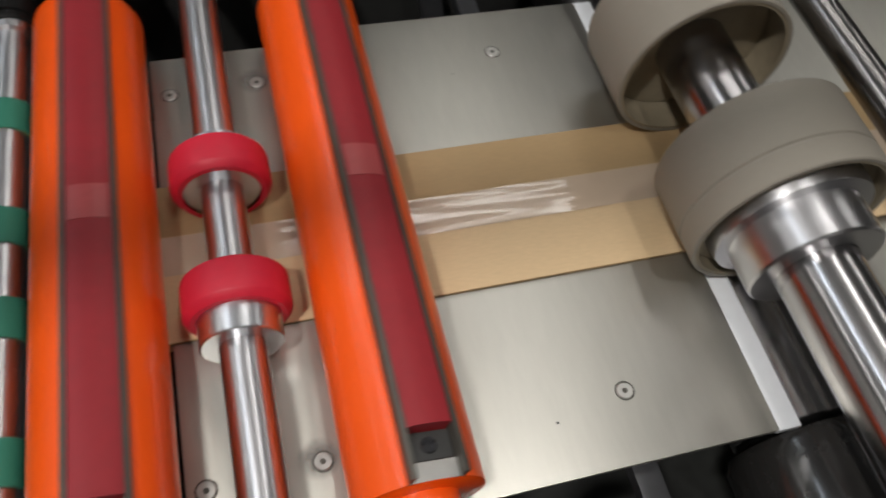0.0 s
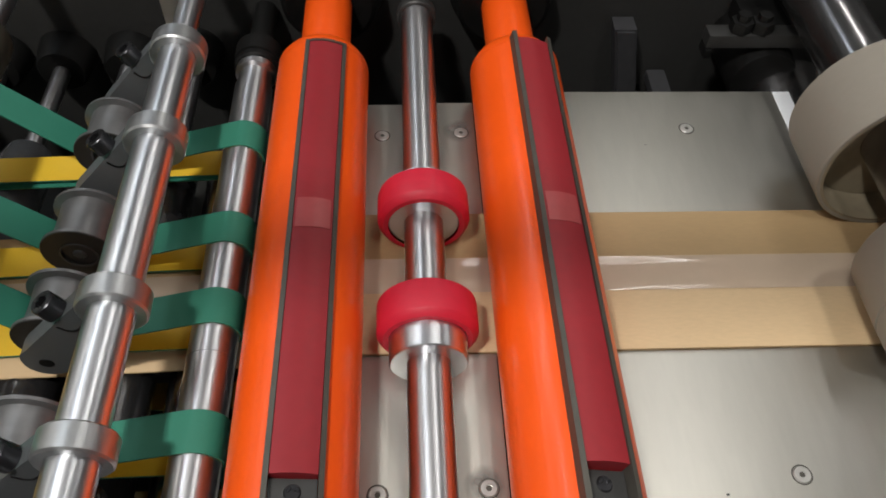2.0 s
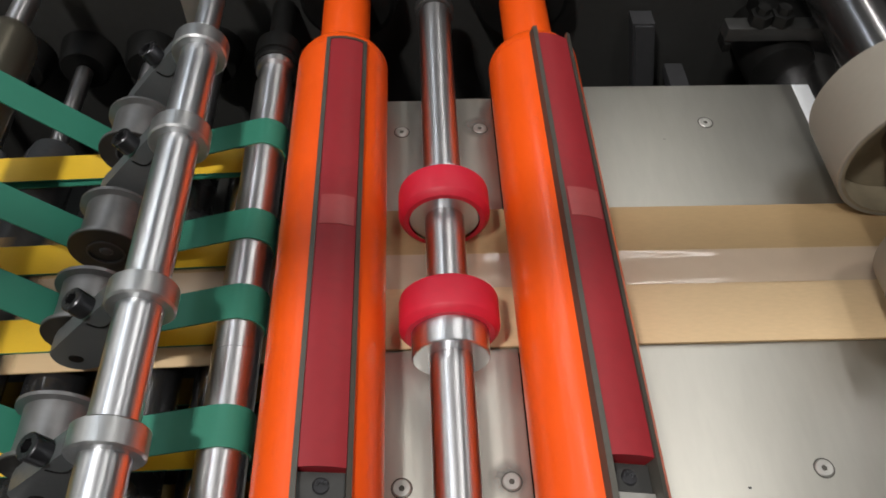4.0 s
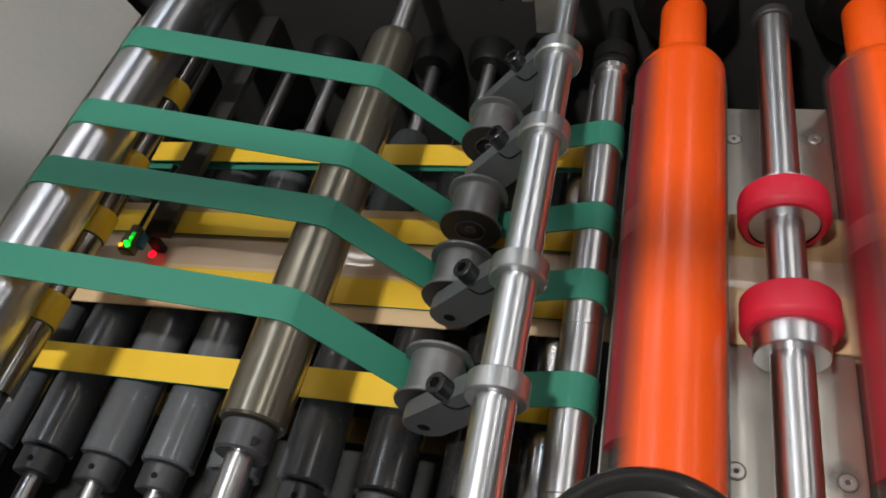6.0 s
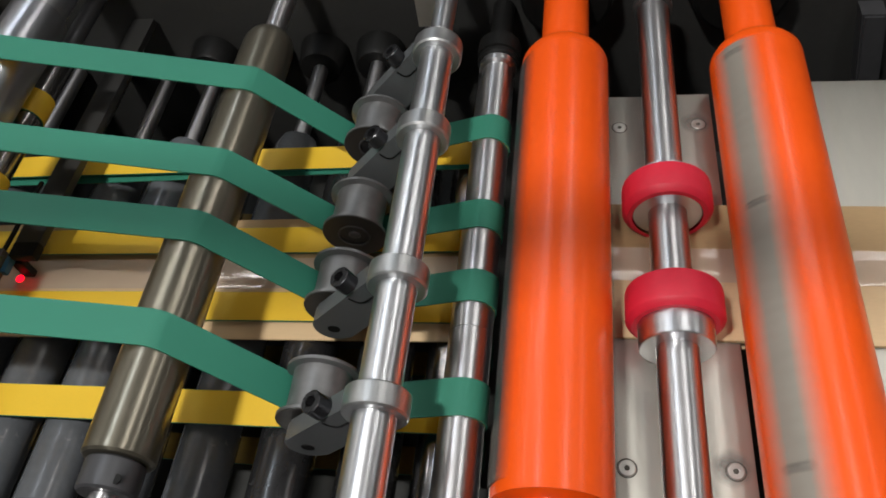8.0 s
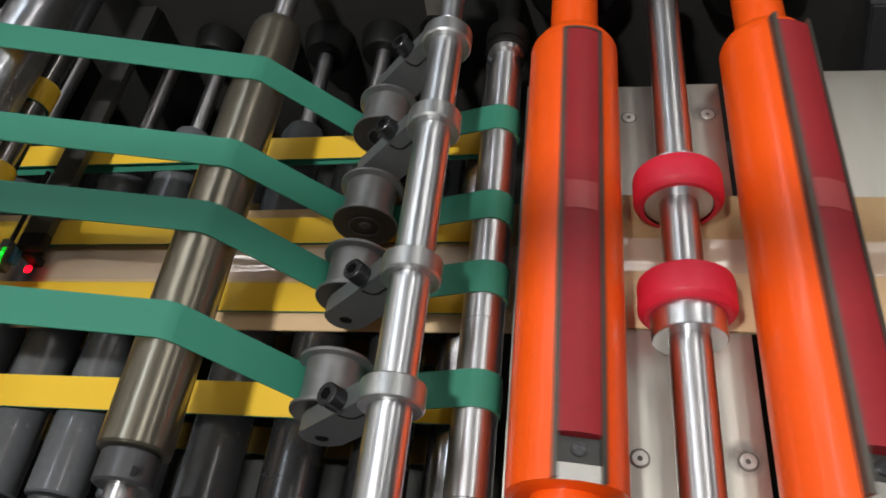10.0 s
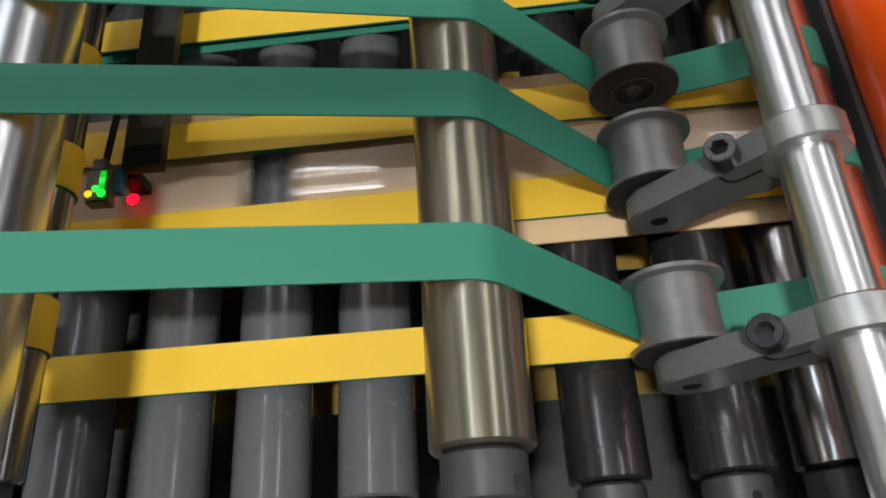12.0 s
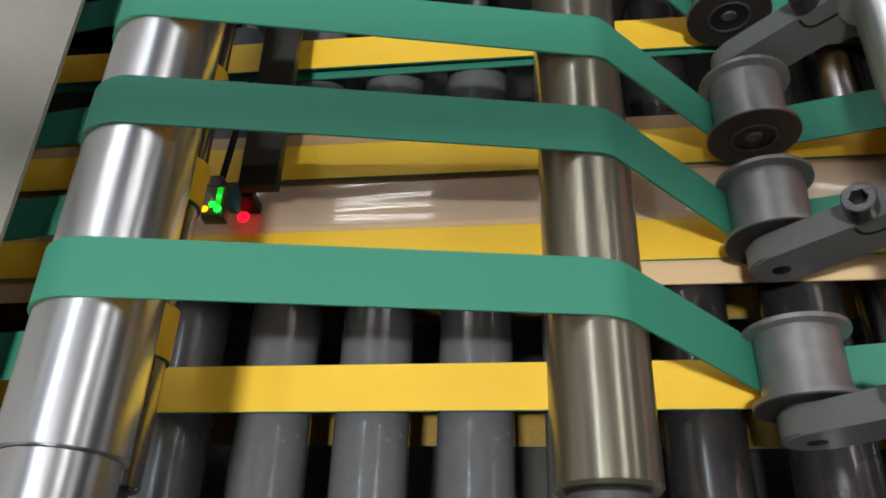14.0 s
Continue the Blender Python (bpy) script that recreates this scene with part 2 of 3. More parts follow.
for lx, ly, lz, sx, sy, w in LAMPS:
    fx = thing("ceiling_light", "white batten ceiling light with bright tube", "ceiling light", "hall lights", pose(lx, ly, 2.6))
    along = pose(0, 0, 0, 0, 0, 90 if sx > sy else 0)
    half = max(sx, sy) / 2
    part("housing", box(-0.02, 0.02, -half - 0.03, half + 0.03, -0.03, 0.0, 0.005), M_WHITE, fx, "", along)
    for side in (-1, 1):
        part("holder", box(-0.035, 0.035, side * (half + 0.015) - 0.012, side * (half + 0.015) + 0.012, -0.16, -0.0305, 0.004), M_WHITE, fx, "", along)
flood = thing("flood_light", "small black flood light under the ceiling", "ceiling light", "", pose(KEY[0], KEY[1], 2.6))
part("body", box(-0.09, 0.09, -0.05, 0.05, -0.142, -0.06, 0.008), M_BLACK, flood)
part("stem", box(-0.012, 0.012, -0.012, 0.012, -0.0595, 0.0), M_BLACK, flood)
downlight = thing("spot_light", "small round black spot light under the ceiling", "ceiling light", "", pose(0.27, -0.06, 2.6))
part("body", ring(0.0, 0.15, 0.045, 0.055, 32), M_BLACK, downlight, "", pose(0, 0, 0, -90, 0, 0))

# ---- machine frame, pans and covers
frame_far = thing("machine_side_frame", "dark grey painted steel side frame of the machine", "machine frame", "side frames", pose(0, 0, 0))
part("panel", box(-1.15, 1.3, 0.56, 0.60, 0.0, 1.02, 0.004), M_FRAME, frame_far)
for x, z, r in ((-0.0985, 0.932, 0.040), (0.0495, 0.932, 0.040), (-0.283, 0.862, 0.022), (-0.342, 0.862, 0.022), (-0.225, 0.866, 0.022), (-0.46, 0.862, 0.022), (-0.40, 0.862, 0.022)):
    part("bearing", lathe([(0.532, r * 0.9), (0.535, r), (0.558, r * 1.15)], 40), M_BLACK, frame_far, "black bearing housing", pose(x, 0, z))
part("cross_bar", box(0.196, 0.214, -0.058, 0.55, 0.838, 0.850, 0.002), M_COLLAR, frame_far, "plain grey cross bar")
part("stay", prism([(0.152, 0.905), (0.172, 0.905), (0.194, 0.80), (0.174, 0.80)], 0.535, 0.558, 0.002), M_COLLAR, frame_far, "leaning grey stay")
frame_near = thing("machine_side_frame", "dark grey painted steel side frame of the machine", "machine frame", "side frames", pose(0, 0, 0))
part("panel", box(-1.15, 1.3, -0.10, -0.06, 0.0, 0.93, 0.004), M_FRAME, frame_near)
tagged(part("base_pan", box(-1.15, 1.3, -0.055, 0.555, 0.70, 0.715), M_PAN), "base pan inside the machine, coloured dark for shade", "pan", kind="structure")
ends = thing("machine_end_panels", "dark painted end panels closing the machine", "machine frame")
part("panel", box(-1.15, -1.12, -0.058, 0.558, 0.0, 0.80), M_FRAME, ends)
part("panel", box(1.27, 1.30, -0.058, 0.558, 0.0, 0.88), M_FRAME, ends)
cover = thing("guard_cover", "light grey sheet metal guard cover beside the end roller", "machine cover")
part("sheet", prism([(-0.626, 0.959), (-0.622, 0.959), (-0.780, 1.366), (-0.784, 1.366)], -0.055, 0.495), M_COVER, cover)
part("lip", prism([(-0.6225, 0.9585), (-0.6225, 0.9555), (-0.644, 0.9555), (-0.644, 0.9585)], -0.055, 0.495), M_COVER, cover)
# Unseen roof, cheeks and end sheet added to keep light out below the cover.
part("roof", box(-1.15, -0.7805, -0.055, 0.556, 1.3665, 1.3705, 0.001), M_COVER, cover)
part("cheek", prism([(-0.66, 1.03), (-0.790, 1.365), (-1.145, 1.365), (-1.145, 1.03)], 0.557, 0.561), M_COVER, cover)
part("cheek", prism([(-0.637, 0.935), (-0.637, 0.959), (-0.790, 1.365), (-1.145, 1.365), (-1.145, 0.935)], -0.061, -0.057), M_COVER, cover)
part("end_sheet", box(-1.15, -1.146, -0.055, 0.556, 0.96, 1.366), M_COVER, cover)
table = thing("delivery_table", "plain grey delivery table holding the cut bags", "table", "", pose(-1.75, 0.25, 0))
part("top", box(-0.58, 0.58, -0.28, 0.28, 0.832, 0.852, 0.004), M_COVER, table)
for x in (-0.55, 0.55):
    for y in (-0.25, 0.25):
        part("leg", box(x - 0.02, x + 0.02, y - 0.02, y + 0.02, 0.0, 0.8315, 0.003), M_COLLAR, table)
# Dark sheet added below the rollers so the gaps between them read as shade.
tagged(part("drip_tray", box(-0.99, -0.175, 0.0, 0.54, 0.735, 0.738), M_PAN), "added dark sheet standing for shade under the conveyor rollers", "tray", kind="structure")
# Dark sheet added where there is only shade beneath the cover.
part("inner_sheet", box(-0.672, -0.669, -0.055, 0.556, 0.948, 1.07), M_FRAME, cover, "added dark sheet standing for shade under the cover")
# Bar and posts added out of view; they cast the dark band along x.
rail_over = thing("guard_rail", "unseen steel bar added over the machine to cast a shadow band", "rail", "", pose(0, -0.027, 1.75))
part("tube", box(-1.10, 1.26, -0.010, 0.010, -0.010, 0.010, 0.003), M_COLLAR, rail_over)
for x in (-1.085, 1.245):
    part("post", box(x - 0.0125, x + 0.0125, -0.0125, 0.0125, -1.035, -0.013, 0.002), M_COLLAR, rail_over)


def turned_z(profile, seg=48):
    bm = bmesh.new()
    lathe(profile, seg, bm)
    bmesh.ops.transform(bm, matrix=Matrix.Rotation(radians(90), 4, "X"), verts=bm.verts)
    return bm


for kx, ky in ((-0.112, -0.016), (0.037, -0.013)):
    knob = thing("hand_knob", "glossy black round hand knob on a post", "knob", "hand knobs", pose(kx, ky, 1.155))
    part("cap", turned_z([(-0.024, 0.026), (-0.021, 0.0315), (-0.016, 0.0350), (-0.010, 0.0365), (-0.006, 0.0363), (-0.0025, 0.0352), (-0.0006, 0.0338), (0.0004, 0.0322), (0.0004, 0.0310), (-0.0006, 0.0298), (-0.0022, 0.0288), (-0.0035, 0.0282), (-0.0040, 0.0270), (-0.0040, 0.010)]), M_KNOB, knob)
    part("post", turned_z([(-0.44, 0.011), (-0.0225, 0.011)], 32), M_BLACK, knob)
stop = thing("stop_bracket", "pale steel stop bracket with a hexagon bolt", "bracket", "", pose(-0.214, 0.500, 0.968))
part("plate", box(-0.011, 0.009, -0.004, 0.004, -0.030, 0.022, 0.001), M_SCREW, stop)
part("nut", lathe([(-0.005, 0.0065), (0.0, 0.0068), (0.004, 0.0065)], 6), M_SCREW, stop, "zinc hexagon nut", pose(-0.0162, 0, 0.008, 0, 0, -90))
part("bolt", lathe([(-0.0235, 0.0060), (-0.0180, 0.0062), (-0.0178, 0.0042), (0.0, 0.0042)], 24), M_BOLT, stop, "black stop bolt", pose(-0.0205, 0, 0.008, 0, 0, -90))
part("tip", rod(-0.0255, -0.0236, 0.0048, 6, 0.0005), M_SCREW, stop, "bright bolt tip", pose(-0.0205, 0, 0.008, 0, 0, -90))
block = thing("white_block", "small white plastic block on a bracket", "block", "", pose(-0.227, 0, 0))
part("block", box(-0.0120, 0.0115, 0.030, 0.0645, 0.893, 0.911, 0.0012), M_WHITE, block)
part("bracket", box(-0.0100, 0.0100, -0.0595, 0.062, 0.8885, 0.8926, 0.0008), M_COLLAR, block, "grey steel bracket")
# Upright height and dark grey added to block orange reflections in the belt shaft.
strip = thing("guide_strip", "thin grey steel guide strip standing between the rollers", "strip", "", pose(-0.1325, 0, 0.902))
part("strip", box(-0.0018, 0.0018, 0.06, 0.45, -0.003, 0.016, 0.0006), M_COLLAR, strip)
part("foot", box(-0.0045, 0.0035, 0.062, 0.448, -0.006, -0.0031, 0.0006), M_PLATE, strip, "bright steel foot")


# ---- steel plates with their screws
def smudge(x, y, z, parent, seed):
    rnd = random.Random(seed)
    bm = bmesh.new()
    vs = []
    for k in range(20):
        a = 2 * math.pi * k / 20
        q = 0.0115 + 0.0015 * rnd.random()
        vs.append(bm.verts.new((q * math.cos(a), q * math.sin(a) * 1.15, 0)))
    bm.faces.new(vs)
    part("oil_smudge", bm, M_SMUDGE, parent, "dull grey oil smudge", pose(x - 0.002, y + 0.002, z + 0.00012))


def screw(x, y, z, parent, r=0.0053):
    s = part("screw", bolt_mesh(r, 0.0009, r * 0.42), M_SCREW, parent, at=pose(x, y, z, 0, 0, random.uniform(0, 60)), smooth=False)
    # Dark disc and ring put the shade of socket and countersink into colour.
    part("socket", rod(-0.0002, 0.0001, r * 0.34, 6, 0.00005), M_CHANNEL, s, "", pose(0, 0, 0.0004, 90, 0, 0))
    part("recess", ring(-0.0003, 0.0002, r * 1.02, r * 1.16, 24, 0.0001), M_CHANNEL, s, "", pose(0, 0, 0, 90, 0, 0))
    return s


def plate(x0, x1, y0, y1, z, screws, label):
    p = thing("steel_plate", label, "plate", "bed plates")
    part("sheet", box(x0, x1, y0, y1, z - 0.004, z, 0.0008), M_PLATE, p)
    for x, y in screws:
        screw(x, y, z, p)
    return p


plate(0.074, 0.270, 0.0855, 0.456, 0.904, ((0.187, 0.4120), (0.1868, 0.1285)), "wide brushed steel bed plate under the paper")
plate(-0.066, -0.033, 0.07, 0.441, 0.904, ((-0.0540, 0.4055), (-0.0555, 0.124)), "narrow steel guide plate with countersunk screws")
right_plate = plate(-0.019, 0.018, 0.07, 0.443, 0.904, ((0.0070, 0.4085), (0.0065, 0.126)), "narrow steel guide plate with smudged screws")
smudge(0.0070, 0.4085, 0.904, right_plate, 3)
smudge(0.0065, 0.126, 0.904, right_plate, 5)
plate(0.335, 0.95, 0.05, 0.50, 0.900, (), "brushed steel infeed table under the paper")
tagged(part("slide_strip", box(0.2712, 0.286, 0.0855, 0.458, 0.896, 0.902, 0.0006), M_WHITE), "white plastic slide strip along the plate edge", "strip")
part("chip", box(0.1398, 0.1416, 0.1177, 0.1190, 0.9041, 0.9043), M_BLOCK, bpy.data.objects["steel_plate"], "small dark chip")
part("mark", box(0.1495, 0.1510, 0.394, 0.3944, 0.9041, 0.9043), M_CHANNEL, bpy.data.objects["steel_plate"])


# ---- orange knife rollers with red inserts
def knife_roller(x, z, back, lead, proud):
    r, y0, y1, half, deep = 0.0345, 0.088, 0.441, radians(25.5), 0.0075
    t = thing("knife_roller", "orange lacquered cross roller with a long red insert", "roller", "knife rollers", pose(x, 0, z))
    outline = []
    n = 64
    for k in range(n + 1):
        a = lead + half + (2 * math.pi - 2 * half) * k / n
        outline.append((r * math.sin(a), r * math.cos(a)))
    q = r - deep
    for s in (-1, 1):
        a = lead + s * half
        # slot walls go straight down beside the insert
        w = r * math.sin(half) * s
        outline.append((w * math.cos(lead) + q * math.sin(lead), -w * math.sin(lead) + q * math.cos(lead)))
    part("barrel", prism(outline, y0, y1), M_ORANGE, t)
    part("shoulder", lathe([(y1 + 0.0003, r), (y1 + 0.006, r), (y1 + 0.012, r - 0.003), (y1 + 0.017, r - 0.009), (y1 + 0.020, 0.0195), (0.555, 0.0195)], 64), M_ORANGE, t)
    part("journal", lathe([(0.055, 0.0205), (0.0872, 0.0205), (0.0876, 0.033), (0.0879, 0.0335)], 64), M_ORANGE, t)
    part("stub", rod(-0.058, 0.0548, 0.019), M_ORANGE, t)
    turn = pose(0, 0, 0, 0, math.degrees(lead), 0)
    w = r * math.sin(half)

    def bar(name, wa, wb, ya, yb, h0, h1, material, label="", crown=0.0):
        pts = [(wa, h0), (wb, h0)]
        for k in range(7):
            u = wb + (wa - wb) * k / 6
            top = h1 if not crown else math.sqrt(max((r + crown) ** 2 - u * u, 1e-8))
            pts.append((u, top))
        return part(name, prism(pts, ya, yb), material, t, label, turn)

    far = y1 + (0.0045 if proud else 0.0)
    bar("channel_side", -w, -w + 0.0028, 0.0885, far, q - 0.0005, 0, M_CHANNEL, "grey channel edge", 0.0022 + proud)
    bar("channel_side", w - 0.0028, w, 0.0885, far, q - 0.0005, 0, M_CHANNEL, "grey channel edge", 0.0022 + proud)
    bar("channel_end", -w, w, y1 - 0.0018, y1 + 0.0002, q - 0.0005, 0, M_CHANNEL, "grey channel end", 0.0020)
    bar("insert", -w + 0.0031, w - 0.0031, 0.1134, y1 - 0.002, q, 0, M_INSERT, "dark red silicone insert", 0.0014 + 0.85 * proud)
    bar("pad", -w + 0.0045, w - 0.0045, 0.264, 0.287, q, 0, M_PAD, "paler red pad", 0.0018 + 0.85 * proud)
    bar("end_block", -w + 0.0031, w - 0.0031, 0.0985, 0.1125, q - 0.001, r - 0.0045, M_BLOCK, "blackened end block")
    bar("end_plate", -w + 0.001, w - 0.001, 0.0882, 0.0975, q - 0.001, r - 0.003, M_SCREW, "bare steel end plate")
    b = part("bolt", bolt_mesh(0.0042, 0.0012, 0.0017), M_BOLT, t, "", turn @ pose(0, 0.1055, r - 0.0046))
    opp = pose(0, 0, 0, 0, math.degrees(lead) + back, 0)
    if back < 170:
        part("knife_slot", box(-0.0085, 0.0085, 0.10, y1 - 0.003, r - 0.004, r + 0.0004, 0.0004), M_BLOCK, t, "blackened knife slot", opp)
        part("knife_end", box(-0.008, 0.008, 0.095, 0.13, r - 0.003, r + 0.0010, 0.0004), M_CHANNEL, t, "grey knife clamp", opp)
    else:
        pts = [(0.0125, r - 0.007), (-0.0125, r - 0.007)] + [(u, math.sqrt((r + 0.0006) ** 2 - u * u)) for u in (-0.0125, -0.008, -0.004, 0, 0.004, 0.008, 0.0125)]
        part("pressure_strip", prism(pts, 0.092, y1 - 0.002), M_STRIP, t, "scuffed grey strip", opp)
        for y in (0.11, 0.285, 0.43):
            part("bolt", bolt_mesh(0.0032, 0.0012, 0.0013), M_BOLT, t, "", opp @ pose(0, y, r + 0.0002))
    return t


roller_left = knife_roller(-0.0985, 0.932, 160, radians(9), 0.0)
roller_right = knife_roller(0.0495, 0.932, 180, radians(14), 0.0042)


# ---- feed shaft with two red rubber wheels
feed_shaft = thing("feed_shaft", "polished steel shaft carrying two red rubber wheels", "shaft", "", pose(-0.0255, 0, 0.930))
part("shaft", rod(-0.058, 0.5236, 0.0130), M_CHROME, feed_shaft)
# Collar coloured dark for the shade at the shaft's far end.
part("end_collar", ring(0.518, 0.527, 0.0131, 0.0165), M_BLOCK, feed_shaft)
for y0, y1, hub in ((0.2945, 0.3195, 1), (0.2065, 0.2320, -1)):
    wheel = part("wheel", lathe([(y0, 0.0235), (y0, 0.0268), (y0 + 0.0012, 0.0280), (y0 + 0.0036, 0.0302), (y0 + 0.0046, 0.0306), (y1 - 0.0030, 0.0306), (y1 - 0.0012, 0.0302), (y1, 0.0288), (y1, 0.0235)], 64, closed=False), M_WHEEL, feed_shaft, "red rubber tyre with chamfered edge")
    part("hub", ring(y0 + 0.0015, y1 - 0.0015, 0.0131, 0.0236), M_BRUSHED, wheel, "turned aluminium hub")
    if hub > 0:
        part("hub_neck", ring(y1 - 0.001, y1 + 0.0085, 0.0131, 0.0222), M_BRUSHED, wheel, "turned aluminium neck")
    else:
        part("hub_neck", lathe([(y0 - 0.016, 0.0131), (y0 - 0.016, 0.0222), (y0 - 0.0152, 0.0230), (y0 + 0.0005, 0.0233), (y0 + 0.0005, 0.0131)], 64, closed=False), M_BRUSHED, wheel, "turned aluminium stepped neck")

# ---- shaft that turns the belts back
drive_shaft = thing("belt_shaft", "polished steel belt shaft under the green belts", "shaft", "", pose(-0.156, 0, 0.9105))
part("shaft", lathe([(0.055, 0.009), (0.0795, 0.009), (0.0805, 0.0138), (0.0875, 0.0138), (0.088, 0.0146), (0.2055, 0.0146), (0.2058, 0.0143), (0.2064, 0.0143), (0.2067, 0.0146), (0.452, 0.0146), (0.4535, 0.013), (0.466, 0.013), (0.468, 0.016), (0.474, 0.016)], 48), M_CHROME, drive_shaft)
part("bearing", lathe([(0.4745, 0.0165), (0.476, 0.0182), (0.480, 0.0182), (0.4806, 0.0172), (0.4818, 0.0172), (0.4824, 0.0190), (0.499, 0.0190), (0.502, 0.0165), (0.506, 0.010), (0.556, 0.010)], 40), M_BLACK, drive_shaft, "black bearing cup")
part("bearing", lathe([(0.030, 0.024), (0.033, 0.026), (0.060, 0.026), (0.0635, 0.022)], 40), M_BLACK, drive_shaft, "black bearing cup")

# ---- bracket shaft with arms and flanged pulleys
AX, AZ = -0.1955, 0.972
bracket_shaft = thing("bracket_shaft", "bright turned steel shaft carrying four pulley brackets", "shaft", "", pose(AX, 0, AZ))
part("shaft", lathe([(-0.058, 0.0125), (-0.057, 0.0128), (0.433, 0.0128), (0.4345, 0.0115), (0.440, 0.0092)], 48), M_BRUSHED, bracket_shaft)
part("reduced_end", rod(0.4402, 0.556, 0.0090), M_BRUSHED, bracket_shaft)
PX, PZ = -0.2485, 0.919


def bracket(y, side):
    """An arm clamped to the shaft; side says on which side of the arm the pulley runs."""
    t = thing("pulley_bracket", "grey arm with clamp bolt and flanged belt pulley", "bracket", "belt pulley brackets", pose(AX, y, AZ))
    px, pz = PX - AX, PZ - AZ
    d = math.hypot(px, pz)
    ang = math.atan2(pz, px)
    cr, sr = 0.0188, 0.0148
    # outline in the arm's own run: u along the arm, v across it
    pts = [(d + sr * math.cos(a), sr * math.sin(a)) for a in [math.pi / 2 - math.pi * k / 12 for k in range(13)]]
    pts += [(0.012, -cr * 0.9), (0.0, -cr * 0.9), (0.0, cr * 0.95), (0.028, cr * 0.95), (0.031, cr * 0.62), (0.044, cr * 0.62), (0.048, sr)]
    ca, sa = math.cos(ang), math.sin(ang)
    flip = -1
    out = [(u * ca - flip * v * sa * -1, u * sa + flip * v * ca * -1) for u, v in pts]
    arm = part("arm", prism([(x, z) for x, z in out], -0.0065, 0.0065, 0.0012), M_ARM, t, "grey anodised arm")
    part("clamp_ring", ring(-0.0075, 0.0075, 0.0129, cr + 0.0004, 64, 0.0012), M_MATT, t, "matt aluminium clamp ring")
    bend = [(0.0280 + 0.0060 * math.sin(a), 0.0060 * math.cos(a) - 0.0100) for a in [math.pi / 2 * k / 6 for k in range(7)]]
    way = [(0.018, -0.0040)] + bend + [(0.0340, -0.0142)]
    inner = [(0.018, -0.0052)] + [(0.0280 + 0.0048 * math.sin(a), 0.0048 * math.cos(a) - 0.0100) for a in [math.pi / 2 * k / 6 for k in range(7)]] + [(0.0328, -0.0142)]
    part("seat_groove", prism(way + inner[::-1], -0.0069, -0.0062), M_BLACK, t, "dark curved clamp split", pose(0, 0, 0, 0, -math.degrees(ang), 0))
    top = pose(-0.0325, -0.001, -0.006, 0, -28, 0)
    part("bolt", bolt_mesh(0.0072, 0.0105, 0.0040), M_BOLT, t, "black socket-head bolt", top)
    part("axle_hole", lathe([(-0.0068, 0.0032), (-0.0068, 0.0042), (-0.0064, 0.0044)], 24), M_BLACK, t, "dark axle bore", pose(px, 0, pz))
    y0 = 0.009 if side > 0 else -0.0505
    pul = part("pulley", lathe([(y0, 0.006), (y0, 0.0240), (y0 + 0.0022, 0.0240), (y0 + 0.003, 0.0192), (y0 + 0.018, 0.0188), (y0 + 0.033, 0.0192), (y0 + 0.0338, 0.0240), (y0 + 0.036, 0.0240), (y0 + 0.036, 0.006)], 56, closed=False), M_PULLEY, t, "grey flanged pulley", pose(px, 0, pz))
    part("flange_face", ring(y0 - 0.0008, y0 + 0.0002, 0.011, 0.0236, 56, 0.0001), M_FLANGE, pul, "dark worn flange face")
    part("snap_ring", ring(y0 - 0.0016, y0 - 0.0009, 0.0108, 0.0122, 40, 0.0001), M_COLLAR, pul, "worn steel snap ring")
    part("bearing", ring(y0 - 0.0002, y0 + 0.006, 0.0045, 0.0125, 40), M_BOLT, pul, "dark bearing race")
    part("axle", rod(min(y0, -0.005) - 0.001, max(y0 + 0.036, 0.005) + 0.001, 0.0044, 24), M_COLLAR, t, "", pose(px, 0, pz))
    return t


for y, side in ((0.1255, 1), (0.2095, 1), (0.3335, -1), (0.4215, -1)):
    bracket(y, side)

# ---- rollers over which the belts run
bronze_roller = thing("belt_roller", "tarnished bronze-coloured steel belt roller with set collar", "roller", "belt rollers", pose(-0.3446, 0, 0.9587))
part("sleeve", lathe([(0.0885, 0.0198), (0.090, 0.0212), (0.4440, 0.0212), (0.4500, 0.0206), (0.4550, 0.0190), (0.4595, 0.0160), (0.4630, 0.0118), (0.4640, 0.0090)], 56), M_BRONZE, bronze_roller)
part("shaft", rod(-0.058, 0.556, 0.0088), M_CHROME, bronze_roller)
col = part("set_collar", ring(0.0685, 0.0880, 0.0089, 0.0172, 48, 0.0015), M_COLLAR, bronze_roller, "grey set collar")
part("screw_hole", lathe([(-0.0008, 0.0016), (-0.0008, 0.0027), (0.0004, 0.0029)], 20), M_BLACK, col, "dark set screw hole", pose(0.0114, 0.0745, 0.0134, 90, 0, 0))
end_roller = thing("belt_roller", "bright turned aluminium end roller with green belts", "roller", "belt rollers", pose(-0.5445, 0, 0.990))
part("sleeve", lathe([(0.092, 0.0225), (0.0925, 0.0238), (0.455, 0.0238), (0.457, 0.022), (0.457, 0.012)], 64), M_END, end_roller)
part("journal", lathe([(-0.058, 0.0215), (0.0915, 0.0215)], 56), M_END, end_roller)
part("shaft", rod(0.4572, 0.556, 0.0185), M_BRUSHED, end_roller)
snub_roller = thing("snub_roller", "dark shiny steel snub roller under the end roller", "roller", "belt rollers", pose(-0.5465, 0, 0.946))
part("sleeve", lathe([(0.09, 0.0112), (0.091, 0.0121), (0.449, 0.0121), (0.450, 0.0112)], 48), M_DARKSTEEL, snub_roller)
part("shaft", rod(-0.058, 0.556, 0.0080), M_COLLAR, snub_roller)
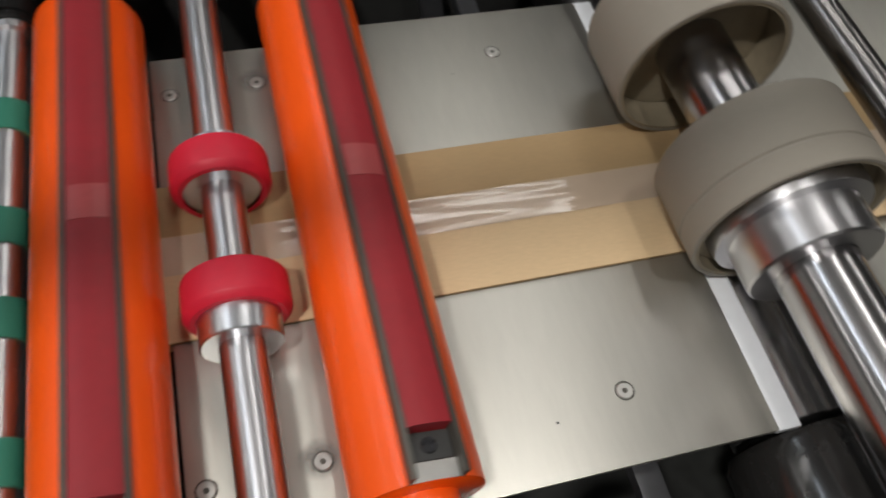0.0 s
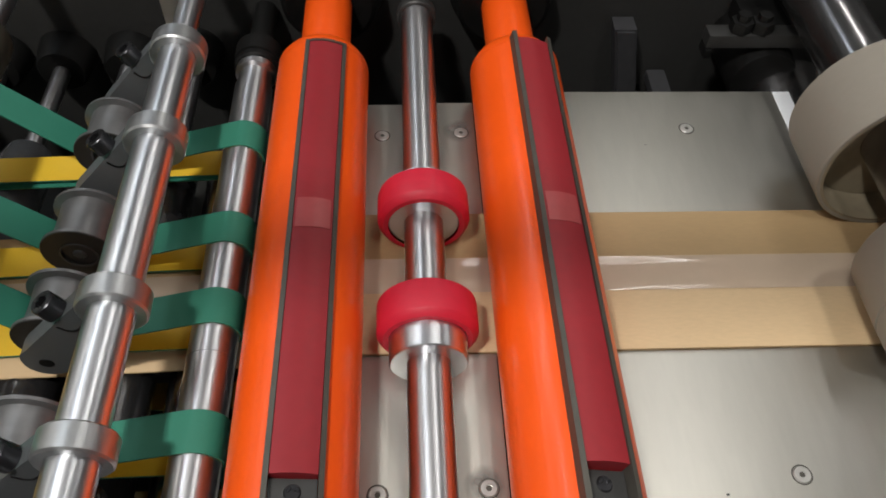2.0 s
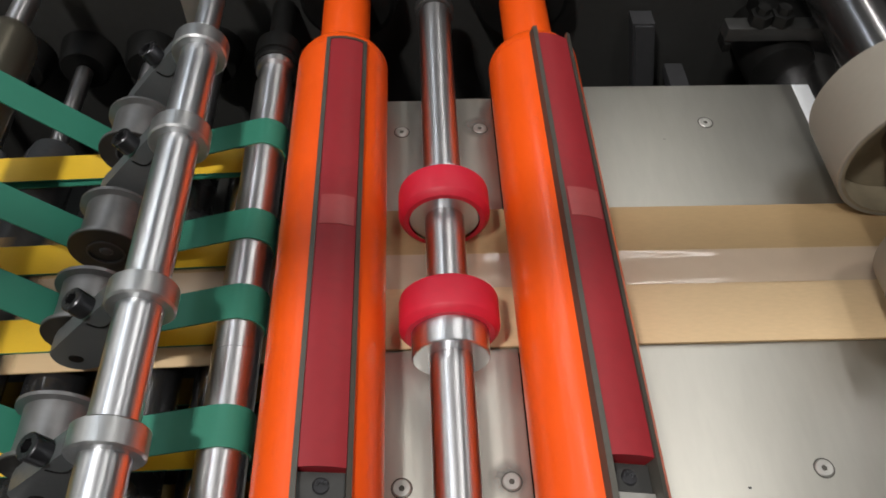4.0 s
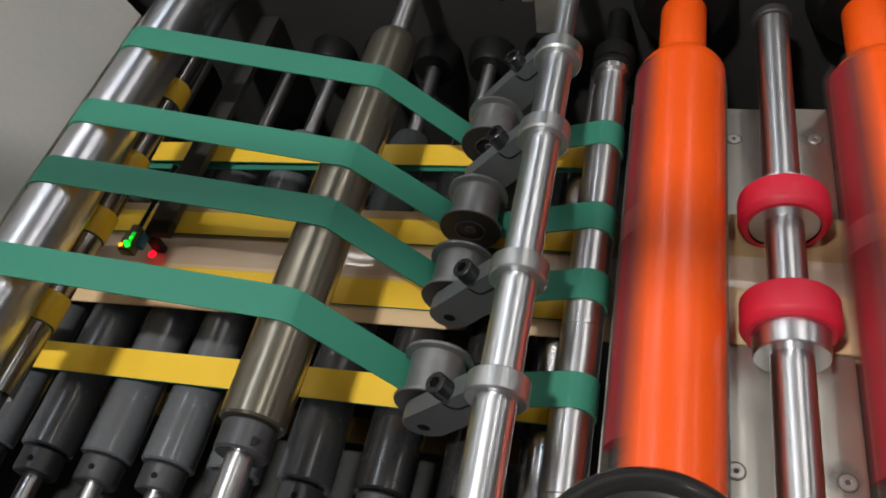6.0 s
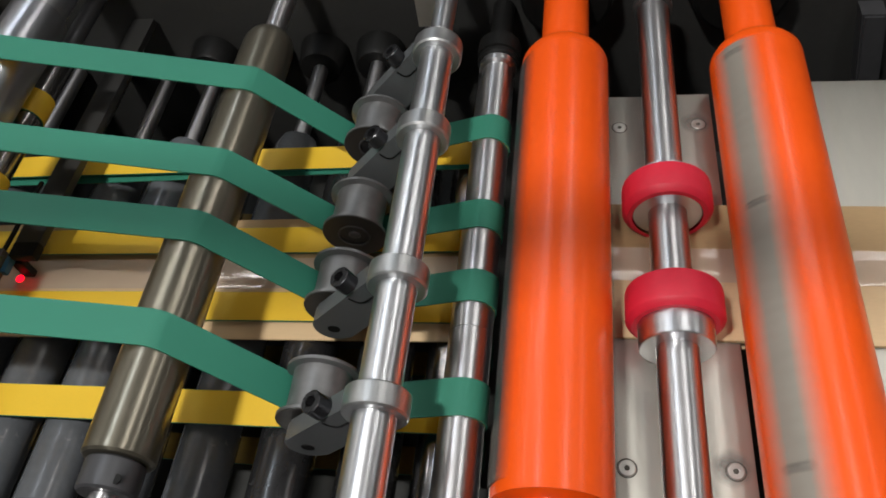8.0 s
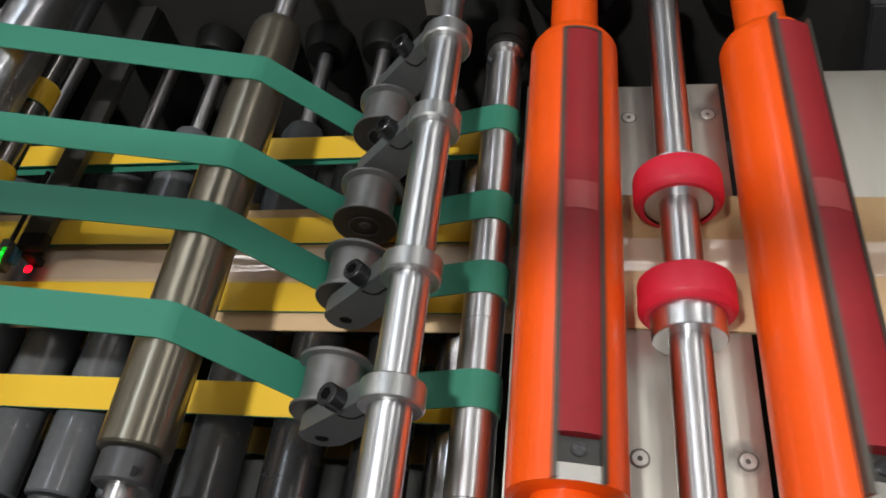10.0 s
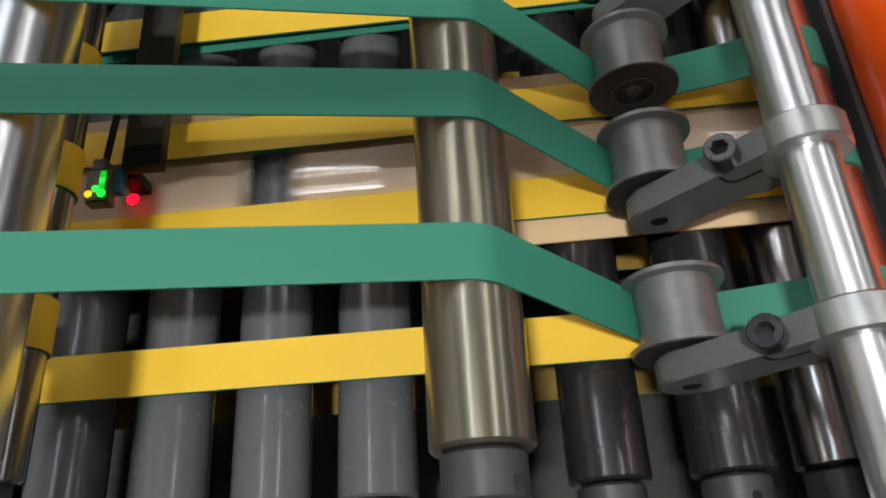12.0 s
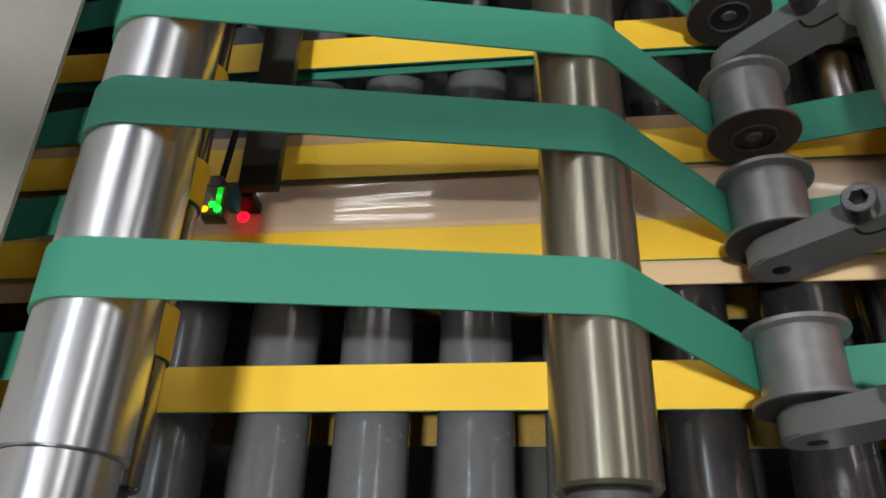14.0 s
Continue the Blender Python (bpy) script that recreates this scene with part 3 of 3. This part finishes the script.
tail_roller = thing("tail_roller", "dark steel tail roller inside the belt loops", "roller", "", pose(-0.780, 0, 0.8806))
part("sleeve", rod(0.09, 0.45, 0.0125), M_FRAME, tail_roller)
part("shaft", rod(-0.058, 0.556, 0.0080), M_COLLAR, tail_roller)


def paper_z(x):
    """The height of the run on which the sheets travel."""
    if x > -0.07:
        return 0.9046
    if x > -0.156:
        return 0.894 + (x + 0.156) / 0.086 * 0.0106
    return max(0.894 - (-0.156 - x) * 0.058, 0.868)


def sleeve_roller(x):
    # Two rollers between the bronze and steel rollers get a darker, glossier sleeve.
    is_dark = -0.30 < x < -0.20
    t = thing("sleeve_roller", "dark glossy sleeved conveyor roller with set collar" if is_dark else "grey plastic-sleeved conveyor roller with set collar", "roller", "lower conveyor rollers", pose(x, 0, paper_z(x) - 0.0222))
    part("sleeve", lathe([(0.0868, 0.0188), (0.0882, 0.0205), (0.418, 0.0205), (0.430, 0.0175), (0.436, 0.0080)], 48), M_PVC_DARK if is_dark else M_PVC, t)
    part("shaft", rod(-0.058, 0.556, 0.0075, 32), M_CHROME, t)
    c = part("set_collar", ring(0.066, 0.0858, 0.0076, 0.0168, 40, 0.0015), M_COLLAR, t, "grey set collar")
    part("screw_hole", lathe([(-0.0006, 0.0014), (-0.0006, 0.0022), (0.0004, 0.0024)], 16), M_BLACK, c, "dark set screw hole", pose(0.003, 0.075, 0.0166, 90, 0, 0))
    return t


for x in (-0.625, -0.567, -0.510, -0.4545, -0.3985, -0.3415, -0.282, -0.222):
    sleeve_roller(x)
steel_roller = thing("steel_roller", "dark polished steel roller under the belt pulleys", "roller", "", pose(-0.1720, 0, 0.8690))
part("barrel", lathe([(0.0868, 0.0180), (0.0882, 0.0195), (0.430, 0.0195), (0.433, 0.0165), (0.436, 0.0080)], 56), M_DULLSTEEL, steel_roller)
part("shaft", rod(-0.058, 0.556, 0.0075, 32), M_CHROME, steel_roller)
part("set_collar", ring(0.066, 0.0858, 0.0076, 0.0168, 40, 0.0015), M_COLLAR, steel_roller, "grey set collar")


# ---- belts: green outside, yellow inside
def loop_path(pad):
    """The belt's way round its rollers in x and z, with a station from 0 (drive shaft) to 1 (end roller)."""
    def arc(cx, cz, r, a0, a1, n):
        return [(cx + r * math.cos(radians(a0 + (a1 - a0) * k / n)), cz + r * math.sin(radians(a0 + (a1 - a0) * k / n))) for k in range(n + 1)]
    pts = []
    pts += arc(-0.156, 0.9105, 0.0147 + pad, -92, 100, 16)
    pts += arc(PX, PZ, 0.0192 - pad, -70, -150, 8)
    pts += arc(-0.3446, 0.9587, 0.0213 + pad, 58, 90, 5)
    pts += arc(-0.5445, 0.990, 0.0239 + pad, 92, 235.5, 18)
    pts += arc(-0.5465, 0.946, 0.0136 - pad, 55.5, -100, 14)
    pts += arc(-0.780, 0.8806, 0.0126 + pad, 98, 272, 12)
    return pts


def belt(ys):
    """ys: the middle of the belt on the drive shaft, the bronze roller and the end roller."""
    def mid(x):
        a, b, c = ys
        if x > -0.2485:
            return a
        if x > -0.3446:
            return a + (b - a) * (-0.2485 - x) / 0.0961
        return b + (c - b) * min(1, (-0.3446 - x) / 0.2)

    t = thing("conveyor_belt", "flat cloth belt, green outside and yellow inside", "belt", "upper conveyor belts")
    for name, p0, p1, m, lab in (("outer_layer", 0.0003, 0.0014, M_GREEN, "green outer cloth"), ("inner_layer", 0.0, 0.00029, M_YELLOW, "yellow inner cloth")):
        bm = bmesh.new()
        lo, hi = loop_path(p0), loop_path(p1)
        rows = []
        wide = 0.0127 if name == "outer_layer" else 0.0124
        n = len(lo)
        for k in range(n):
            x = lo[k][0]
            up = k < n - 13
            y = mid(x) if up else mid(-0.600) + (ys[0] - mid(-0.600)) * 0.5 * (k - (n - 13)) / 12
            rows.append([bm.verts.new((q[0], y + s, q[1])) for q, s in ((lo[k], -wide), (hi[k], -wide), (hi[k], wide), (lo[k], wide))])
        for k in range(n):
            a, b = rows[k], rows[(k + 1) % n]
            for j in range(4):
                bm.faces.new((a[j], a[(j + 1) % 4], b[(j + 1) % 4], b[j]))
        part(name, bm, m, t, lab)
    return t


for ys in ((0.155, 0.165, 0.159), (0.2375, 0.2435, 0.2398), (0.2995, 0.300, 0.3015), (0.387, 0.387, 0.392)):
    belt(ys)


def lower_belt(y):
    """A narrower run under the paper, seen as a thin line past the yellow one."""
    t = thing("conveyor_belt", "flat green cloth belt carrying the sheets from below", "belt", "lower conveyor belts")
    xs = [-1.0, -0.62, -0.5, -0.4, -0.3, -0.2, -0.165]

    def way(d):
        top = [(x, paper_z(x) - 0.0006 - d) for x in xs]
        return top + [(-0.150 - d, 0.885 - d / 2), (-0.150 - d, 0.815 + d / 2), (-0.165 - d / 2, 0.800 + d), (-1.0, 0.800 + d), (-1.02 + d, 0.815), (-1.02 + d, 0.865)]
    for name, d0, d1, m, wide in (("outer_layer", 0.0, 0.0009, M_GREEN, 0.011), ("inner_layer", 0.00095, 0.0014, M_SHADED_YELLOW, 0.0108)):
        bm = bmesh.new()
        rows = [[bm.verts.new((a[0], y - wide, a[1])), bm.verts.new((b[0], y - wide, b[1])), bm.verts.new((b[0], y + wide, b[1])), bm.verts.new((a[0], y + wide, a[1]))] for a, b in zip(way(d0), way(d1))]
        for k in range(len(rows)):
            a, b = rows[k], rows[(k + 1) % len(rows)]
            for j in range(4):
                bm.faces.new((a[j], a[(j + 1) % 4], b[(j + 1) % 4], b[j]))
        part(name, bm, m, t)
    return t


for y in (0.158, 0.240, 0.3005, 0.3835):
    lower_belt(y)

# ---- big soft wheels on the infeed shaft
WX, WZ = 0.298, 0.966
infeed = thing("infeed_shaft", "chrome shaft with two large beige-grey rubber wheels", "shaft", "", pose(WX, 0, WZ))
part("shaft", rod(-0.058, 0.556, 0.0245, 56), M_DULLSTEEL, infeed)
for y0, y1, groove in ((0.312, 0.372, False), (0.187, 0.247, True)):
    prof = [(y0, 0.0582), (y0, 0.0602), (y0 + 0.0010, 0.061)]
    if groove:
        prof += [(y0 + 0.0165, 0.061), (y0 + 0.0172, 0.0602), (y0 + 0.0182, 0.0602), (y0 + 0.019, 0.0612)]
    prof += [(y1 - 0.0015, 0.061), (y1, 0.0595), (y1, 0.0582), (y0, 0.0582)]
    w = part("wheel", lathe(prof, 72, closed=False), M_RUBBER, infeed, "beige-grey rubber wheel")
    part("rim", ring(y0 + 0.0004, y1 - 0.0004, 0.0560, 0.0582, 72, 0.0003), M_HOLLOW, w, "dull hollow rim")
    part("web", ring(y0 + (0.010 if groove else 0.024), y1 - 0.008, 0.0246, 0.0559, 56), M_HOLLOW, w, "dull hub web")
    if groove:
        part("hub", lathe([(y0 - 0.031, 0.0247), (y0 - 0.031, 0.0385), (y0 - 0.0295, 0.040), (y0 - 0.004, 0.040), (y0 - 0.003, 0.0475), (y0 + 0.002, 0.0485), (y0 + 0.0098, 0.0485), (y0 + 0.0098, 0.0247)], 64, closed=False), M_CHROME, w, "bright stepped hub")
    else:
        part("hub", ring(y1 - 0.002, y1 + 0.012, 0.0246, 0.034, 56), M_BRUSHED, w, "bright hub")
rail = thing("guide_rod", "dark steel guide rod beside the rubber wheels", "rod", "", pose(0.391, 0, 0.985))
part("rod", rod(-0.058, 0.556, 0.0125, 40), M_DARKSTEEL, rail)
lower_roller = thing("lower_feed_roller", "dark steel lower feed roller under the rubber wheels", "roller", "", pose(0.305, 0, 0.862))
part("barrel", rod(0.09, 0.50, 0.040, 56), M_DULLSTEEL, lower_roller)
part("end_cap", lathe([(0.02, 0.045), (0.025, 0.050), (0.078, 0.050), (0.0845, 0.046)], 56), M_KNOB, lower_roller, "black end cap")
part("journal", rod(-0.058, 0.019, 0.028, 48), M_FRAME, lower_roller)
clamp = thing("rod_clamp", "black clamp with a flat grey bar on the far side frame", "clamp", "", pose(0.262, 0.50, 0.905))
part("bar", box(-0.043, 0.046, -0.006, 0.010, 0.013, 0.026, 0.002), M_FRAME, clamp, "worn grey flat bar")
part("lug", box(-0.043, -0.037, -0.008, 0.008, 0.004, 0.0125, 0.001), M_BLACK, clamp)
part("post", lathe([(-0.014, 0.020), (-0.011, 0.028), (0.0, 0.030), (0.058, 0.030)], 48), M_BLACK, clamp, "", pose(0.017, 0, -0.018))
part("neck", box(-0.004, 0.036, 0.0105, 0.058, -0.004, 0.022, 0.003), M_BLACK, clamp)
for dx in (-0.016, 0.002):
    part("nut", lathe([(0.0, 0.0095), (0.010, 0.0095), (0.0105, 0.006), (0.016, 0.006)], 6), M_BLACK, clamp, "black hexagon nut", pose(dx, 0.002, 0.0262, 90, 0, 0))

# ---- sensor with its lights
sensor = thing("photo_sensor", "small dark sensor with lit green amber and red lights", "sensor", "", pose(-0.5420, 0.2545, 0.904))
part("body", box(-0.0075, 0.0060, -0.010, 0.011, -0.004, 0.004, 0.0015), M_SENSOR, sensor)
part("lens", box(-0.0068, 0.0052, -0.0092, 0.009, 0.0041, 0.0062, 0.0008), M_CLEAR, sensor, "clear olive sensor window")
part("light_guide", box(0.0008, 0.0040, -0.0060, 0.0078, 0.0063, 0.0073, 0.0004), M_GUIDE, sensor, "glowing green light guide")
for dx, dy, dr in ((-0.0005, -0.0035, 0.0019), (0.0030, -0.0065, 0.0022), (0.0026, 0.0015, 0.0013)):
    part("green_light", lathe([(0.0, dr), (0.0006, dr * 0.9), (0.0010, dr * 0.5)], 14), M_GREEN_LED, sensor, "lit green indicator", pose(dx, dy, 0.0074, 90, 0, 0))
part("amber_light", lathe([(0.0, 0.0021), (0.0006, 0.0018), (0.0010, 0.0010)], 14), M_AMBER_LED, sensor, "lit amber indicator", pose(-0.0048, -0.0058, 0.0063, 90, 0, 0))
part("side_label", box(0.0062, 0.0108, -0.003, 0.014, -0.004, 0.002, 0.0006), M_BLUE, sensor, "dull blue side block")
part("connector", box(-0.0065, 0.0010, 0.0113, 0.0185, -0.006, 0.0035, 0.001), M_COLLAR, sensor, "grey cable connector")
part("cable", rod(0.0188, 0.085, 0.0020, 12, 0.0004), M_BLACK, sensor, "black cable", pose(-0.0035, 0, -0.002, 8, 0, -9))
part("spot", lathe([(-0.001, 0.0030), (0.0, 0.0036), (0.001, 0.0028)], 18), M_RED_LED, sensor, "lit red lamp", pose(0.0078, 0.0045, -0.0195, 90, 0, 0))
part("foot", box(0.0062, 0.0165, 0.0090, 0.0150, -0.024, -0.0042, 0.001), M_BLACK, sensor)
bar_ = thing("sensor_bar", "dark steel bar holding the sensor across the machine", "bar", "", pose(-0.522, 0, 0.908))
part("bar", box(-0.008, 0.014, 0.2765, 0.556, -0.004, 0.004, 0.001), M_FRAME, bar_)
part("end_block", box(-0.008, 0.014, 0.263, 0.2763, -0.0045, 0.0042, 0.0015), M_BLACK, bar_, "black end block")

# ---- the paper tube and the cut bags
ZW = 0.9056


def paper(t, x0, x1, z, seed):
    """A flat paper tube with an overlapped side and a glossy film band, lying along x."""
    xs = [x0 + (x1 - x0) * k / 24 for k in range(25)]

    def sheet(name, ya, yb, dz, th, m, label):
        bm = bmesh.new()
        rows = []
        for x in xs:
            zz = z(x) + dz
            rows.append([bm.verts.new((x, ya, zz)), bm.verts.new((x, yb, zz)), bm.verts.new((x, yb, zz + th)), bm.verts.new((x, ya, zz + th))])
        for a, b in zip(rows, rows[1:]):
            for j in range(4):
                bm.faces.new((a[j], b[j], b[(j + 1) % 4], a[(j + 1) % 4]))
        bm.faces.new(rows[0])
        bm.faces.new(rows[-1][::-1])
        part(name, bm, m, t, label)

    sheet("under_ply", 0.2115, 0.3245, 0.0, 0.0003, M_KRAFT_DARK, "darker lower ply")
    sheet("upper_ply", 0.2115, 0.2845, 0.0011, 0.0003, M_KRAFT, "kraft paper upper ply")

    # the film lies loose, in low ripples that run along the tube
    bm = bmesh.new()
    nx, ny, ya, yb = max(24, int((x1 - x0) / 0.012)), 22, 0.2560, 0.2840
    rows = []
    for i in range(nx + 1):
        x = x0 + (x1 - x0) * i / nx
        row = []
        for j in range(ny + 1):
            v = j / ny
            hem = min(1.0, 5 * v, 5 * (1 - v))
            wave = noise.noise(Vector((x * 7, v * 2.0, seed * 7.3))) + 0.05 * noise.noise(Vector((x * 20, v * 6.0, seed * 3.1 + 40)))
            row.append(bm.verts.new((x, ya + (yb - ya) * v, z(x) + 0.00185 + hem * 0.00042 * wave)))
        rows.append(row)
    for a, b in zip(rows, rows[1:]):
        for j in range(ny):
            bm.faces.new((a[j], b[j], b[j + 1], a[j + 1]))
    part("film_band", bm, M_FILM, t, "glossy rippled film window band")


web = thing("paper_tube", "brown kraft paper tube with a glossy film band", "paper")
paper(web, -0.100, 1.25, lambda x: ZW, 1)
PITCH, CYCLE, LENGTH = 0.498, 0.4152, 0.4665
bags = []
START = 0.13325
for k in range(-5, 34):
    t0 = 11.301 - 27 * CYCLE + k * CYCLE + 0.005 * max(0, k - 28)
    bag = thing("paper_bag", "cut brown kraft paper bag with film window", "paper bag", "cut bags")
    paper(bag, -LENGTH / 2, LENGTH / 2, lambda x: 0.0, 2 + k % 5)
    bags.append((t0, bag))


# ---- what moves
def roller_angle(t):
    """Each turn: a rest with the insert up, settling back a little, then one quick full turn."""
    drift = [(-1, 0.306), (1.5, 0.306), (5.3, 0.335), (6.5, 0.335), (10.5, 0.317), (15.0, 0.315)]
    for (ta, da), (tb, db) in zip(drift, drift[1:]):
        if ta <= t <= tb:
            lag = da + (db - da) * (t - ta) / (tb - ta)
    n = math.floor((t - lag + 0.10) / CYCLE)
    ph = t - lag - n * CYCLE
    if ph < 0.128:
        return 360 * n + 1.5 - 15 * (ph + 0.10)
    u = min(1.0, (ph - 0.128) / (CYCLE - 0.10 - 0.128))
    return 360 * n - 1.92 + (360 + 3.42) * (0.5 * u + 0.5 * u * u * (3 - 2 * u))


def motions():
    steps = [k / 30 for k in range(0, 421)]
    for ob, x in ((roller_left, -0.0985), (roller_right, 0.0495)):
        walk(ob, [(t, pose(x, 0, 0.932, 0, roller_angle(t), 0)) for t in steps])
    quarter = [k / 10 for k in range(0, 141)]
    walk(feed_shaft, [(t, pose(-0.0255, 0, 0.930, 0, 520 * t, 0)) for t in quarter])
    walk(infeed, [(t, pose(WX, 0, WZ, 0, 260 * t, 0)) for t in quarter])
    speed = PITCH / CYCLE
    for n, (t0, bag) in enumerate(bags):
        def run(q):
            """The height of a sheet held down by the upper belts."""
            return min(paper_z(q), 0.8914 - (-0.156 - q) * 0.0446)

        def place(t):
            x = START - speed * max(0.0, min(t - t0, 1.75))
            a, b = x - LENGTH / 2, x + LENGTH / 2
            if x >= START:
                return pose(x, 0, 0.9040 - 0.00002 * n)
            if x < -1.35:
                return pose(x, 0, 0.8530 + 0.0011 * n)
            if b > 0.05:
                slope = (0.9035 - 0.8914) / (b + 0.156)
                h = 0.8914 + slope * (x + 0.156)
            elif b > -0.156:
                slope = (0.8914 - run(a)) / (-0.156 - a)
                h = 0.8914 + slope * (x + 0.156)
            else:
                slope, h = (run(b) - run(a)) / LENGTH, (run(a) + run(b)) / 2
            return pose(x, 0, h, 0, -math.degrees(math.atan(slope)), 0)
        ts = sorted({0.0, 14.0} | {k / 30 for k in range(421) if -0.04 < k / 30 - t0 < 1.82})
        walk(bag, [(t, place(t)) for t in ts])


motions()
